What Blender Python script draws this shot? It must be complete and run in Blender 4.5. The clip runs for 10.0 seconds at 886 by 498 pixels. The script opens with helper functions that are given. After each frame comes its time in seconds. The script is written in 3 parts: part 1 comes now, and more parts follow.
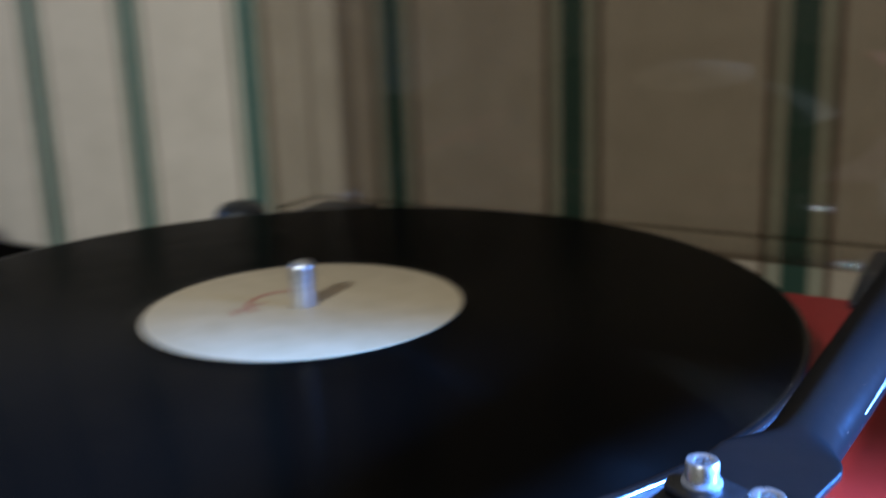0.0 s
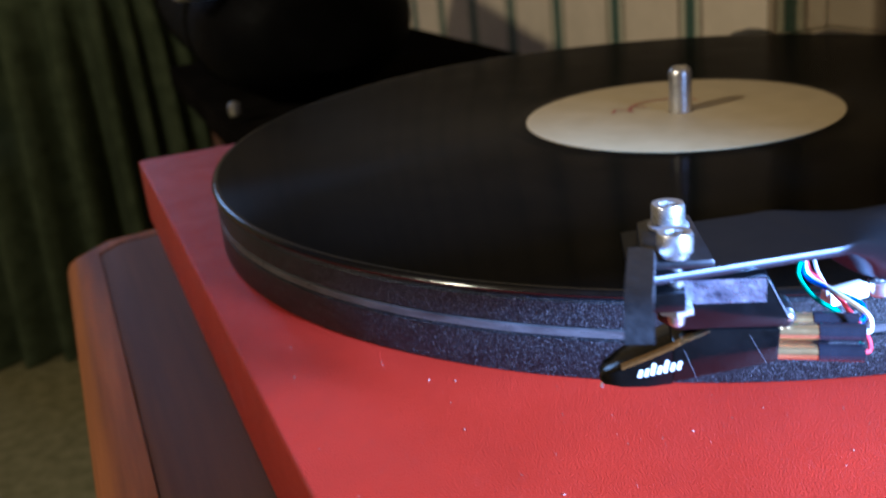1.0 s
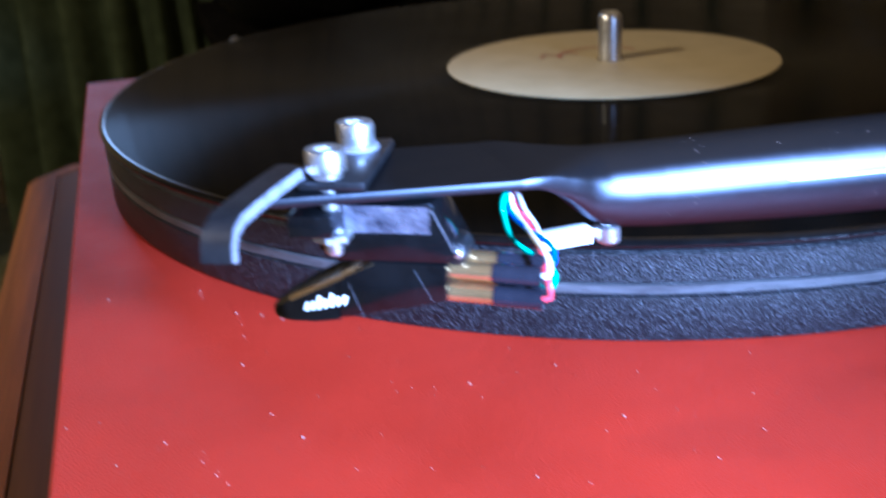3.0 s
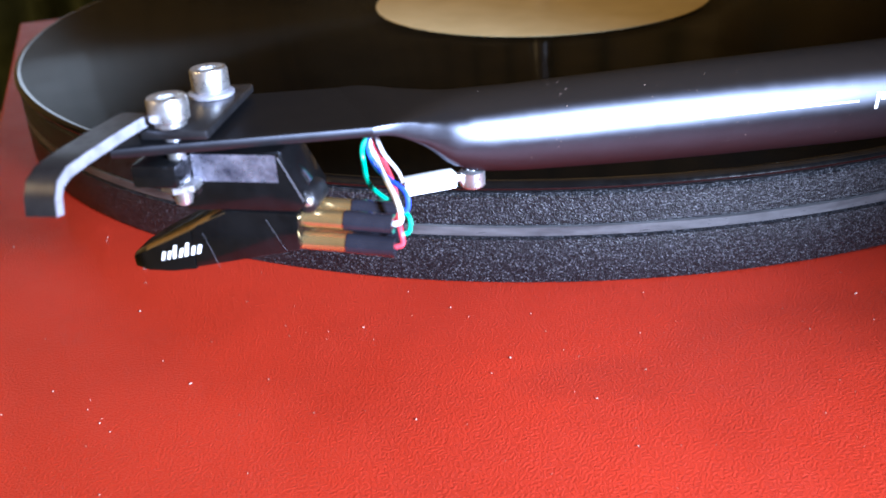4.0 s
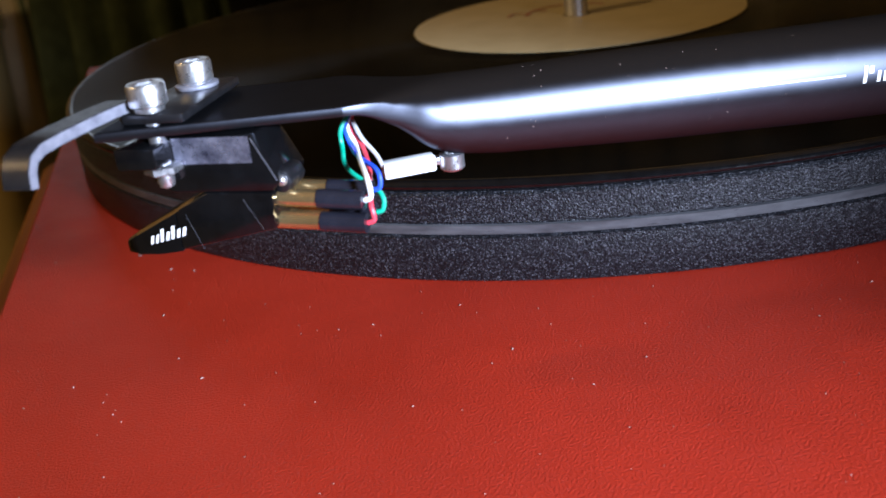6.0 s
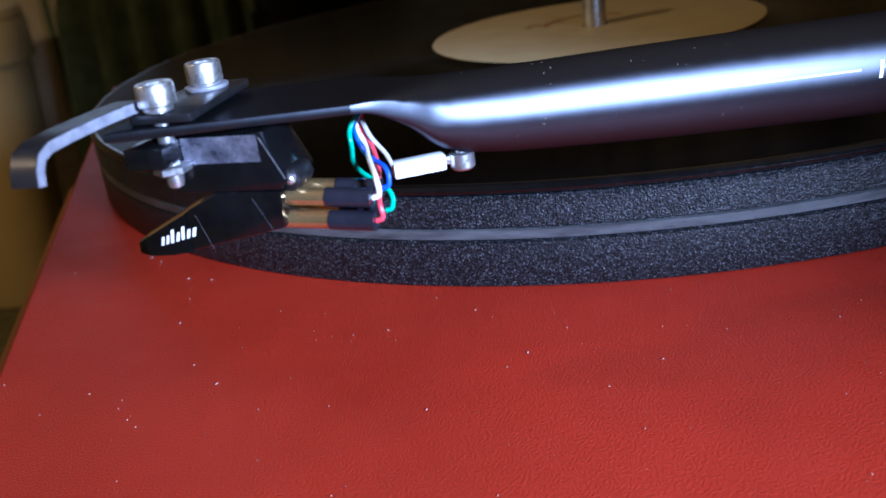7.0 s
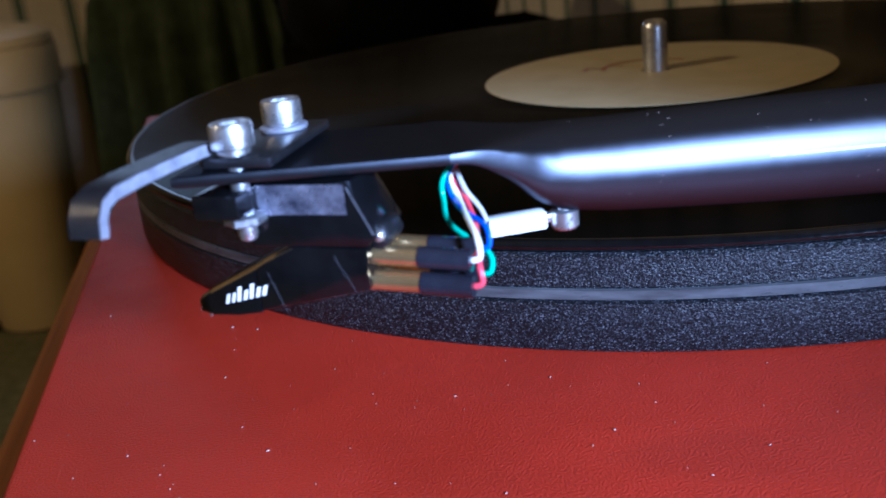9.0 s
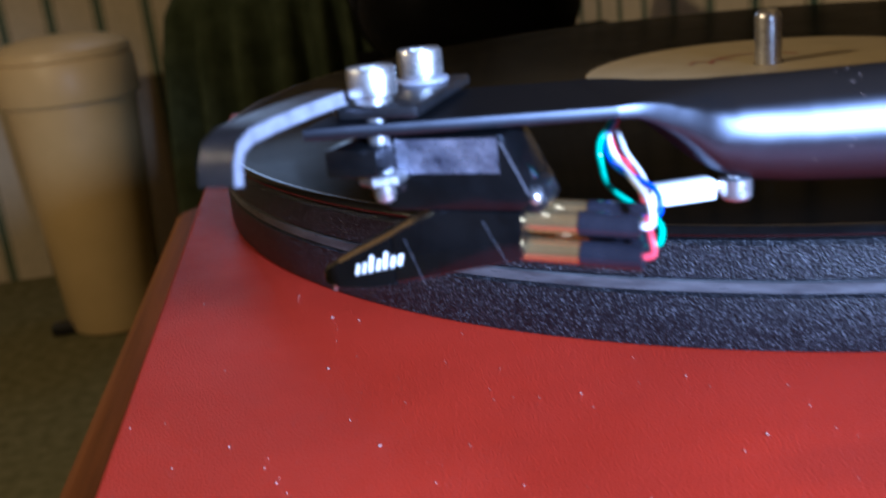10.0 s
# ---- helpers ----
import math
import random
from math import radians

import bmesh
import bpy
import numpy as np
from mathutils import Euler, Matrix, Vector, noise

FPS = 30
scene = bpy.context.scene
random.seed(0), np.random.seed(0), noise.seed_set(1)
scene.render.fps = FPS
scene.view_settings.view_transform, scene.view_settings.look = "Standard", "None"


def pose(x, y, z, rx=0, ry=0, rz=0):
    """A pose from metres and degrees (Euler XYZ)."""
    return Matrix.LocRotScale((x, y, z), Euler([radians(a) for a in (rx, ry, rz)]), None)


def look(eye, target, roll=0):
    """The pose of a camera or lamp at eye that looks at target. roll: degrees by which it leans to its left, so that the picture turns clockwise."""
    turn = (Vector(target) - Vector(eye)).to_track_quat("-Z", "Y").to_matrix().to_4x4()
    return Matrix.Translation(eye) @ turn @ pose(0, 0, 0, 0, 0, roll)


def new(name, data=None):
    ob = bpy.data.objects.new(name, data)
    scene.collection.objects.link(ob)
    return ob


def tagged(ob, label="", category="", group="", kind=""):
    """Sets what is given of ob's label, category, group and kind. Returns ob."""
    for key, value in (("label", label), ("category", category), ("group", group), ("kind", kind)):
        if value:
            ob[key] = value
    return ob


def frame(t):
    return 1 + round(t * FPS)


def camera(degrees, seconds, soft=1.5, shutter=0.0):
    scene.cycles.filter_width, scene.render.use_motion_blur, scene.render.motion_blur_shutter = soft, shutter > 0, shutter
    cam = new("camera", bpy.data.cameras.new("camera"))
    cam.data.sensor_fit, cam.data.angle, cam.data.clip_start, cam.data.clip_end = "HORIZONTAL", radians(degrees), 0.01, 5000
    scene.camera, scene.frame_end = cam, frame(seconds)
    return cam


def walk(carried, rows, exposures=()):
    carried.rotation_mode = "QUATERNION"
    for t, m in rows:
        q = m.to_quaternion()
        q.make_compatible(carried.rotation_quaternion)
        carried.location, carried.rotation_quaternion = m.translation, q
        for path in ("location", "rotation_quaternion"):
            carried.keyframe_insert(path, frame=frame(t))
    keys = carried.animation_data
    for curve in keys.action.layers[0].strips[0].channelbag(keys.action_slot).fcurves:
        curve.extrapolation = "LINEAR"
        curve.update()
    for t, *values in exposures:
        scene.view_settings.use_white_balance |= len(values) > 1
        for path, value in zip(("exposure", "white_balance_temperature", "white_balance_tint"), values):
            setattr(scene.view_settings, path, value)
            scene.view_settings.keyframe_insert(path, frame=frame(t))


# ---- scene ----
SOFT, SHUT = 1.5, 0.4
cam = camera(48.03, 10.0, soft=SOFT, shutter=SHUT)
PATH = [
    (0, look((-0.2313, -0.1977, 0.1119), (-0.1082, -0.1204, 0.0753), -2.09)),
    (0.2, look((-0.2507, -0.2290, 0.1206), (-0.1464, -0.1292, 0.0799), -1.10)),
    (0.4, look((-0.2360, -0.2536, 0.1140), (-0.1478, -0.1399, 0.0717), -2.32)),
    (0.5, look((-0.2329, -0.2662, 0.1186), (-0.1529, -0.1481, 0.0723), -2.00)),
    (1, look((-0.1849, -0.2688, 0.0943), (-0.1364, -0.1362, 0.0435), -5.95)),
    (1.5, look((-0.1732, -0.2734, 0.0891), (-0.1361, -0.1385, 0.0348), -7.07)),
    (2, look((-0.1674, -0.2724, 0.0893), (-0.1315, -0.1365, 0.0368), -5.74)),
    (2.5, look((-0.1562, -0.2717, 0.0903), (-0.1183, -0.1346, 0.0428), -3.32)),
    (3, look((-0.1371, -0.2762, 0.0823), (-0.0983, -0.1426, 0.0263), -3.43)),
    (3.2, look((-0.1307, -0.2769, 0.0827), (-0.0915, -0.1461, 0.0205), -3.26)),
    (4.3, look((-0.1221, -0.2816, 0.0820), (-0.0818, -0.1526, 0.0170), -3.66)),
    (4.5, look((-0.1206, -0.2830, 0.0811), (-0.0819, -0.1529, 0.0173), -4.02)),
    (5, look((-0.1179, -0.2855, 0.0792), (-0.0822, -0.1535, 0.0175), -5.10)),
    (5.5, look((-0.1151, -0.2876, 0.0771), (-0.0829, -0.1537, 0.0175), -6.06)),
    (7, look((-0.1114, -0.2895, 0.0719), (-0.0853, -0.1521, 0.0177), -7.97)),
    (7.5, look((-0.1114, -0.2882, 0.0716), (-0.0864, -0.1501, 0.0186), -7.90)),
    (8, look((-0.1131, -0.2852, 0.0725), (-0.0875, -0.1471, 0.0198), -7.40)),
    (8.5, look((-0.1153, -0.2811, 0.0719), (-0.0891, -0.1423, 0.0216), -6.46)),
    (9, look((-0.1175, -0.2735, 0.0711), (-0.0925, -0.1338, 0.0223), -6.17)),
    (9.5, look((-0.1220, -0.2726, 0.0622), (-0.1012, -0.1328, 0.0118), -6.63)),
    (10, look((-0.1250, -0.2620, 0.0638), (-0.1090, -0.1198, 0.0180), -6.20)),
]
# ---- end path
EXPO = [(0, 0.75, 3500, 10), (0.5, 0.3, 4200, 10), (1.0, 0.22, 4300, 10), (3.2, 0.25, 4400, 10), (4.3, -0.05, 6900, 8), (5.2, -0.48, 7500, 8), (5.7, -0.72, 7000, 8), (6.8, -0.9, 5300, 10), (8.5, -0.85, 5100, 10), (9.5, -0.8, 4700, 10), (10, -0.5, 4900, 10)]
walk(cam, PATH, EXPO)
cam.data.dof.use_dof = True
cam.data.dof.focus_distance = 0.15
cam.data.dof.aperture_fstop = 36

# ---- light: a warm lamp in the room, cool daylight from the far end, a torch held before the turntable
world = bpy.data.worlds.new("world")
scene.world = world
world.use_nodes = True
world.node_tree.nodes["Background"].inputs[0].default_value = (1.0, 0.72, 0.42, 1)
world.node_tree.nodes["Background"].inputs[1].default_value = 0.003


def lamp(name, kind, energy, color, place, target, size=0.0, cone=0.0):
    data = bpy.data.lights.new(name, kind)
    data.energy, data.color = energy, color
    if kind == "AREA":
        data.shape, data.size, data.size_y = "RECTANGLE", size, size
    else:
        data.shadow_soft_size = size
    if kind == "SPOT":
        data.spot_size, data.spot_blend = radians(cone), 1.0
    ob = new(name, data)
    ob.matrix_world = look(place, target)
    return ob


lamp("torch_light", "SPOT", 76.0, (0.62, 0.74, 1.0), (0.060, -0.550, 0.150), (-0.122, -0.140, 0.020), 0.026, 35)
lamp("room_lamp", "POINT", 61.0, (1.0, 0.67, 0.31), (-1.43, -0.15, 0.86), (0, 0, 0), 0.05)
lamp("window_light", "AREA", 1.5, (0.66, 0.80, 1.0), (-0.40, 2.15, 0.70), (-0.1, 0, 0), 0.40)


# ---- materials
def material(name, color, rough=0.5, metal=0.0, spec=0.5):
    m = bpy.data.materials.new(name)
    m.use_nodes = True
    b = m.node_tree.nodes["Principled BSDF"]
    b.inputs["Base Color"].default_value = (*color, 1)
    b.inputs["Roughness"].default_value = rough
    b.inputs["Metallic"].default_value = metal
    b.inputs["Specular IOR Level"].default_value = spec
    return m, m.node_tree, b


def coords(nt, scale=(1, 1, 1)):
    tc = nt.nodes.new("ShaderNodeTexCoord")
    mp = nt.nodes.new("ShaderNodeMapping")
    mp.inputs["Scale"].default_value = scale
    nt.links.new(tc.outputs["Object"], mp.inputs["Vector"])
    return mp.outputs["Vector"]


def noise_tex(nt, vec, scale, detail=4.0, rough=0.6):
    n = nt.nodes.new("ShaderNodeTexNoise")
    n.inputs["Scale"].default_value, n.inputs["Detail"].default_value, n.inputs["Roughness"].default_value = scale, detail, rough
    nt.links.new(vec, n.inputs["Vector"])
    return n.outputs["Fac"]


def ramp(nt, fac, stops):
    r = nt.nodes.new("ShaderNodeValToRGB")
    e = r.color_ramp.elements
    e[0].position, e[0].color = stops[0][0], (*stops[0][1], 1)
    e[1].position, e[1].color = stops[-1][0], (*stops[-1][1], 1)
    for pos, col in stops[1:-1]:
        q = e.new(pos)
        q.color = (*col, 1)
    nt.links.new(fac, r.inputs["Fac"])
    return r.outputs["Color"]


def bump(nt, b, height, strength, dist):
    n = nt.nodes.new("ShaderNodeBump")
    n.inputs["Strength"].default_value, n.inputs["Distance"].default_value = strength, dist
    nt.links.new(height, n.inputs["Height"])
    nt.links.new(n.outputs["Normal"], b.inputs["Normal"])


def varied(name, dark, light, scale, rough=0.5, metal=0.0, stretch=(1, 1, 1), relief=0.0, fine=0.0, spec=0.5, rr=None):
    """A surface whose colour and gloss vary at two scales, with fine relief."""
    m, nt, b = material(name, light, rough, metal, spec)
    v = coords(nt, stretch)
    big = noise_tex(nt, v, scale, 5)
    nt.links.new(ramp(nt, big, [(0.3, dark), (0.7, light)]), b.inputs["Base Color"])
    if rr:
        g = noise_tex(nt, v, scale * 2.7, 3)
        nt.links.new(ramp(nt, g, [(0.3, (rr[0],) * 3), (0.7, (rr[1],) * 3)]), b.inputs["Roughness"])
    if relief:
        bump(nt, b, noise_tex(nt, v, fine or scale * 6, 3), relief, 0.0004)
    return m


RED = varied("red_lacquer", (0.25, 0.0155, 0.0065), (0.31, 0.020, 0.0085), 30, 0.36, relief=0.68, fine=2400, spec=0.42, rr=(0.32, 0.42))


def granular():
    m, nt, b = material("granular_black", (0.02, 0.02, 0.022), 0.36, 0.0, 0.24)
    v = coords(nt)
    vo = nt.nodes.new("ShaderNodeTexVoronoi")
    vo.inputs["Scale"].default_value = 4800
    nt.links.new(v, vo.inputs["Vector"])
    sep = nt.nodes.new("ShaderNodeSeparateColor")
    nt.links.new(vo.outputs["Color"], sep.inputs["Color"])
    nt.links.new(ramp(nt, sep.outputs[0], [(0.0, (0.003, 0.003, 0.0035)), (0.62, (0.006, 0.006, 0.008)), (0.88, (0.026, 0.026, 0.031)), (1.0, (0.075, 0.076, 0.086))]), b.inputs["Base Color"])
    bump(nt, b, noise_tex(nt, v, 2600, 2), 0.9, 0.0003)
    return m


GRAIN = granular()


def vinyl():
    m, nt, b = material("black_vinyl", (0.0020, 0.0018, 0.0016), 0.24, 0.0, 0.014)
    b.inputs["Anisotropic"].default_value = 1.0
    b.inputs["Anisotropic Rotation"].default_value = 0.25
    tg = nt.nodes.new("ShaderNodeTangent")
    tg.direction_type, tg.axis = "RADIAL", "Z"
    nt.links.new(tg.outputs["Tangent"], b.inputs["Tangent"])
    b.inputs["Coat Weight"].default_value = 0.03
    b.inputs["Coat Roughness"].default_value = 0.02
    v = coords(nt)
    nt.links.new(ramp(nt, noise_tex(nt, v, 60, 4), [(0.35, (0.22,) * 3), (0.7, (0.27,) * 3)]), b.inputs["Roughness"])
    return m


VINYL = vinyl()
PAPER = varied("label_paper", (0.45, 0.36, 0.19), (0.53, 0.43, 0.24), 90, 0.55, relief=0.05, fine=900)
RUST = varied("rust_print", (0.32, 0.10, 0.06), (0.42, 0.16, 0.10), 300, 0.6)
STEEL = varied("bright_steel", (0.60, 0.60, 0.61), (0.78, 0.78, 0.79), 500, 0.3, 0.95, rr=(0.24, 0.38))


def anodised():
    """Bead-blasted black anodised metal: a broad sheen without a long tail."""
    m = bpy.data.materials.new("black_anodised")
    m.use_nodes = True
    nt = m.node_tree
    nt.nodes.clear()
    out = nt.nodes.new("ShaderNodeOutputMaterial")
    gl = nt.nodes.new("ShaderNodeBsdfGlossy")
    gl.distribution = "BECKMANN"
    v = coords(nt)
    nt.links.new(ramp(nt, noise_tex(nt, v, 250, 4), [(0.3, (0.074, 0.079, 0.098)), (0.7, (0.081, 0.086, 0.106))]), gl.inputs["Color"])
    nt.links.new(ramp(nt, noise_tex(nt, v, 500, 3), [(0.3, (0.435,) * 3), (0.7, (0.450,) * 3)]), gl.inputs["Roughness"])
    df = nt.nodes.new("ShaderNodeBsdfDiffuse")
    df.inputs["Color"].default_value = (0.004, 0.004, 0.0045, 1)
    bp = nt.nodes.new("ShaderNodeBump")
    bp.inputs["Strength"].default_value, bp.inputs["Distance"].default_value = 0.012, 0.0004
    nt.links.new(noise_tex(nt, v, 3000, 2), bp.inputs["Height"])
    nt.links.new(bp.outputs["Normal"], gl.inputs["Normal"])
    ad = nt.nodes.new("ShaderNodeAddShader")
    nt.links.new(gl.outputs[0], ad.inputs[0])
    nt.links.new(df.outputs[0], ad.inputs[1])
    nt.links.new(ad.outputs[0], out.inputs["Surface"])
    return m


ARM = anodised()
SHELL = varied("black_satin_metal", (0.045, 0.045, 0.050), (0.070, 0.070, 0.078), 400, 0.33, 0.9, relief=0.05, fine=2500, rr=(0.28, 0.42))
GLOSS = varied("glossy_black_plastic", (0.002, 0.002, 0.0022), (0.004, 0.004, 0.0044), 300, 0.12, rr=(0.08, 0.2))
CUT = varied("cut_metal", (0.21, 0.21, 0.25), (0.34, 0.34, 0.39), 700, 0.5, 0.6, relief=0.1, fine=3000, rr=(0.4, 0.6))
STICK = varied("scuffed_silver", (0.08, 0.08, 0.12), (0.42, 0.42, 0.52), 420, 0.3, 0.8, relief=0.3, fine=2200, rr=(0.15, 0.5))
GOLD = varied("gold_plate", (0.66, 0.42, 0.17), (0.82, 0.58, 0.27), 200, 0.22, 0.92, rr=(0.17, 0.26))
SMOKE_PLASTIC = varied("dark_sleeve", (0.008, 0.008, 0.012), (0.014, 0.014, 0.020), 250, 0.12)
WHITE = varied("white_print", (0.75, 0.75, 0.75), (0.85, 0.85, 0.85), 600, 0.5)
WHITEP = varied("white_plastic", (0.66, 0.66, 0.66), (0.8, 0.8, 0.8), 400, 0.35)
BELT = varied("belt_rubber", (0.025, 0.025, 0.028), (0.075, 0.075, 0.08), 120, 0.38, stretch=(1, 1, 6), rr=(0.25, 0.5))
W_RED = varied("red_wire", (0.55, 0.03, 0.05), (0.65, 0.05, 0.07), 900, 0.4)
W_BLUE = varied("blue_wire", (0.01, 0.05, 0.5), (0.02, 0.08, 0.6), 900, 0.4)
W_GREEN = varied("green_wire", (0.0, 0.28, 0.16), (0.01, 0.36, 0.22), 900, 0.4)
W_WHITE = varied("white_wire", (0.7, 0.7, 0.7), (0.8, 0.8, 0.8), 900, 0.4)
W_GREY = varied("grey_wire", (0.3, 0.3, 0.3), (0.4, 0.4, 0.4), 900, 0.4)
DUST = varied("dust", (0.24, 0.16, 0.13), (0.40, 0.31, 0.27), 500, 0.8)
BLACKP = varied("black_plastic", (0.010, 0.010, 0.011), (0.018, 0.018, 0.019), 150, 0.4)
LEATHER = varied("black_leather", (0.0015, 0.0015, 0.0017), (0.003, 0.003, 0.0034), 60, 0.6, relief=0.3, fine=350, spec=0.04, rr=(0.5, 0.7))
CREAM = varied("cream_enamel", (0.70, 0.50, 0.21), (0.80, 0.58, 0.26), 6, 0.4, relief=0.05, fine=60, rr=(0.35, 0.5))
CLOTH = varied("green_cloth", (0.030, 0.041, 0.018), (0.066, 0.082, 0.040), 25, 0.95, relief=0.5, fine=500, spec=0.2)
NEAR_BLACK = varied("matt_near_black", (0.004, 0.0035, 0.003), (0.008, 0.007, 0.006), 20, 0.9, relief=0.05, fine=300, spec=0.0, rr=(0.6, 0.8))
CARPET = varied("carpet", (0.14, 0.13, 0.055), (0.26, 0.235, 0.11), 40, 1.0, relief=1.0, fine=300, spec=0.1)
PLASTER = varied("plain_plaster", (0.16, 0.13, 0.09), (0.20, 0.165, 0.12), 5, 0.9, relief=0.1, fine=120)


def wood(name, dark, light):
    m, nt, b = material(name, light, 0.55, 0.0, 0.14)
    v = coords(nt, (60, 2.2, 60))
    fine = noise_tex(nt, v, 3.0, 6, 0.65)
    broad = noise_tex(nt, coords(nt, (14, 0.7, 14)), 2.0, 3)
    ad = nt.nodes.new("ShaderNodeMath")
    ad.operation = "MULTIPLY_ADD"
    ad.inputs[1].default_value = 0.55
    nt.links.new(fine, ad.inputs[0])
    mu = nt.nodes.new("ShaderNodeMath")
    mu.operation = "MULTIPLY"
    mu.inputs[1].default_value = 0.45
    nt.links.new(broad, mu.inputs[0])
    nt.links.new(mu.outputs[0], ad.inputs[2])
    nt.links.new(ramp(nt, ad.outputs[0], [(0.32, dark), (0.68, light)]), b.inputs["Base Color"])
    bump(nt, b, fine, 0.12, 0.0004)
    return m


WOOD = wood("dark_veneer", (0.050, 0.020, 0.008), (0.115, 0.050, 0.019))
NOSING = wood("orange_wood_edge", (0.075, 0.027, 0.008), (0.33, 0.120, 0.029))


def wallpaper():
    m, nt, b = material("striped_wallpaper", (0.6, 0.5, 0.33), 0.75)
    tc = nt.nodes.new("ShaderNodeTexCoord")
    sx = nt.nodes.new("ShaderNodeSeparateXYZ")
    nt.links.new(tc.outputs["Object"], sx.inputs[0])

    def math_node(op, a, val):
        n = nt.nodes.new("ShaderNodeMath")
        n.operation = op
        nt.links.new(a, n.inputs[0])
        n.inputs[1].default_value = val
        return n.outputs[0]
    run = math_node("ADD", sx.outputs["Y"], 20 * 0.1163 + 0.1163 / 2 - 0.0185)
    ph = math_node("DIVIDE", math_node("MODULO", run, 0.1163), 0.1163)
    c = (0.62, 0.52, 0.35)
    g, gl, br = (0.045, 0.085, 0.050), (0.45, 0.42, 0.27), (0.17, 0.115, 0.06)
    stops = [(0.0, c), (0.352, c), (0.357, br), (0.380, br), (0.385, gl), (0.442, gl), (0.447, g), (0.553, g), (0.558, gl), (0.615, gl), (0.620, br), (0.643, br), (0.648, c), (1.0, c)]
    col = ramp(nt, ph, stops)
    v = coords(nt)
    mix = nt.nodes.new("ShaderNodeMix")
    mix.data_type, mix.blend_type = "RGBA", "MULTIPLY"
    mix.inputs["Factor"].default_value = 1.0
    nt.links.new(col, mix.inputs["A"])
    nt.links.new(ramp(nt, noise_tex(nt, v, 35, 5), [(0.3, (0.86, 0.86, 0.84)), (0.7, (1, 1, 1))]), mix.inputs["B"])
    nt.links.new(mix.outputs["Result"], b.inputs["Base Color"])
    bump(nt, b, noise_tex(nt, v, 600, 3), 0.2, 0.0004)
    return m


PAPERED = wallpaper()


def acrylic():
    m = bpy.data.materials.new("smoked_acrylic")
    m.use_nodes = True
    nt = m.node_tree
    nt.nodes.clear()
    out = nt.nodes.new("ShaderNodeOutputMaterial")
    tr = nt.nodes.new("ShaderNodeBsdfTransparent")
    tr.inputs["Color"].default_value = (0.72, 0.70, 0.65, 1)
    gl = nt.nodes.new("ShaderNodeBsdfGlossy")
    gl.inputs["Roughness"].default_value = 0.04
    lw = nt.nodes.new("ShaderNodeLayerWeight")
    lw.inputs["Blend"].default_value = 0.5
    pw = nt.nodes.new("ShaderNodeMath")
    pw.operation = "POWER"
    pw.inputs[1].default_value = 4.0
    nt.links.new(lw.outputs["Facing"], pw.inputs[0])
    ma = nt.nodes.new("ShaderNodeMath")
    ma.operation = "MULTIPLY_ADD"
    ma.inputs[1].default_value, ma.inputs[2].default_value = 0.55, 0.045
    nt.links.new(pw.outputs[0], ma.inputs[0])
    mx = nt.nodes.new("ShaderNodeMixShader")
    nt.links.new(ma.outputs[0], mx.inputs[0])
    nt.links.new(tr.outputs[0], mx.inputs[1])
    nt.links.new(gl.outputs[0], mx.inputs[2])
    nt.links.new(mx.outputs[0], out.inputs["Surface"])
    return m


ACRYLIC = acrylic()


# ---- mesh helpers
def finish(name, bm, mat, smooth=True):
    bmesh.ops.recalc_face_normals(bm, faces=bm.faces[:])
    me = bpy.data.meshes.new(name)
    bm.to_mesh(me)
    bm.free()
    me.materials.append(mat)
    if smooth:
        me.polygons.foreach_set("use_smooth", [True] * len(me.polygons))
        me.set_sharp_from_angle(angle=radians(38))
    return me


def part(name, bm, mat, parent, label="", m=None, smooth=True):
    ob = new(name, finish(name, bm, mat, smooth))
    ob.parent = parent
    if m:
        ob.matrix_local = m
    return tagged(ob, label)


def thing(name, label, category, place=(0, 0, 0), group="", kind=""):
    ob = new(name)
    ob.location = place
    return tagged(ob, label, category, group, kind)


def lathe(prof, seg=96, cx=0.0, cy=0.0):
    """Solid of revolution round z from (radius, height) pairs, closed at both ends."""
    bm = bmesh.new()
    rings = [[bm.verts.new((cx + r * math.cos(2 * math.pi * i / seg), cy + r * math.sin(2 * math.pi * i / seg), z)) for i in range(seg)] for r, z in prof]
    for a, b in zip(rings, rings[1:]):
        for i in range(seg):
            bm.faces.new((a[i], a[(i + 1) % seg], b[(i + 1) % seg], b[i]))
    bm.faces.new(rings[-1])
    bm.faces.new(rings[0][::-1])
    return bm


def box(lo, hi, bev=0.0, seg=2):
    bm = bmesh.new()
    bmesh.ops.create_cube(bm, size=1)
    for v in bm.verts:
        for i in range(3):
            v.co[i] = (lo[i] + hi[i]) / 2 + v.co[i] * (hi[i] - lo[i])
    if bev:
        bmesh.ops.bevel(bm, geom=bm.edges[:], offset=bev, segments=seg, affect="EDGES", profile=0.5)
    return bm


def prism(poly, lo, hi, put, bev=0.0):
    """A polygon of (a, b) pairs drawn out from lo to hi; put(a, b, c) places a point."""
    bm = bmesh.new()
    rows = [[bm.verts.new(put(a, b, c)) for a, b in poly] for c in (lo, hi)]
    n = len(poly)
    for i in range(n):
        bm.faces.new((rows[0][i], rows[0][(i + 1) % n], rows[1][(i + 1) % n], rows[1][i]))
    bm.faces.new(rows[0])
    bm.faces.new(rows[1][::-1])
    bmesh.ops.recalc_face_normals(bm, faces=bm.faces[:])
    if bev:
        bmesh.ops.bevel(bm, geom=bm.edges[:], offset=bev, segments=2, affect="EDGES", profile=0.5)
    return bm


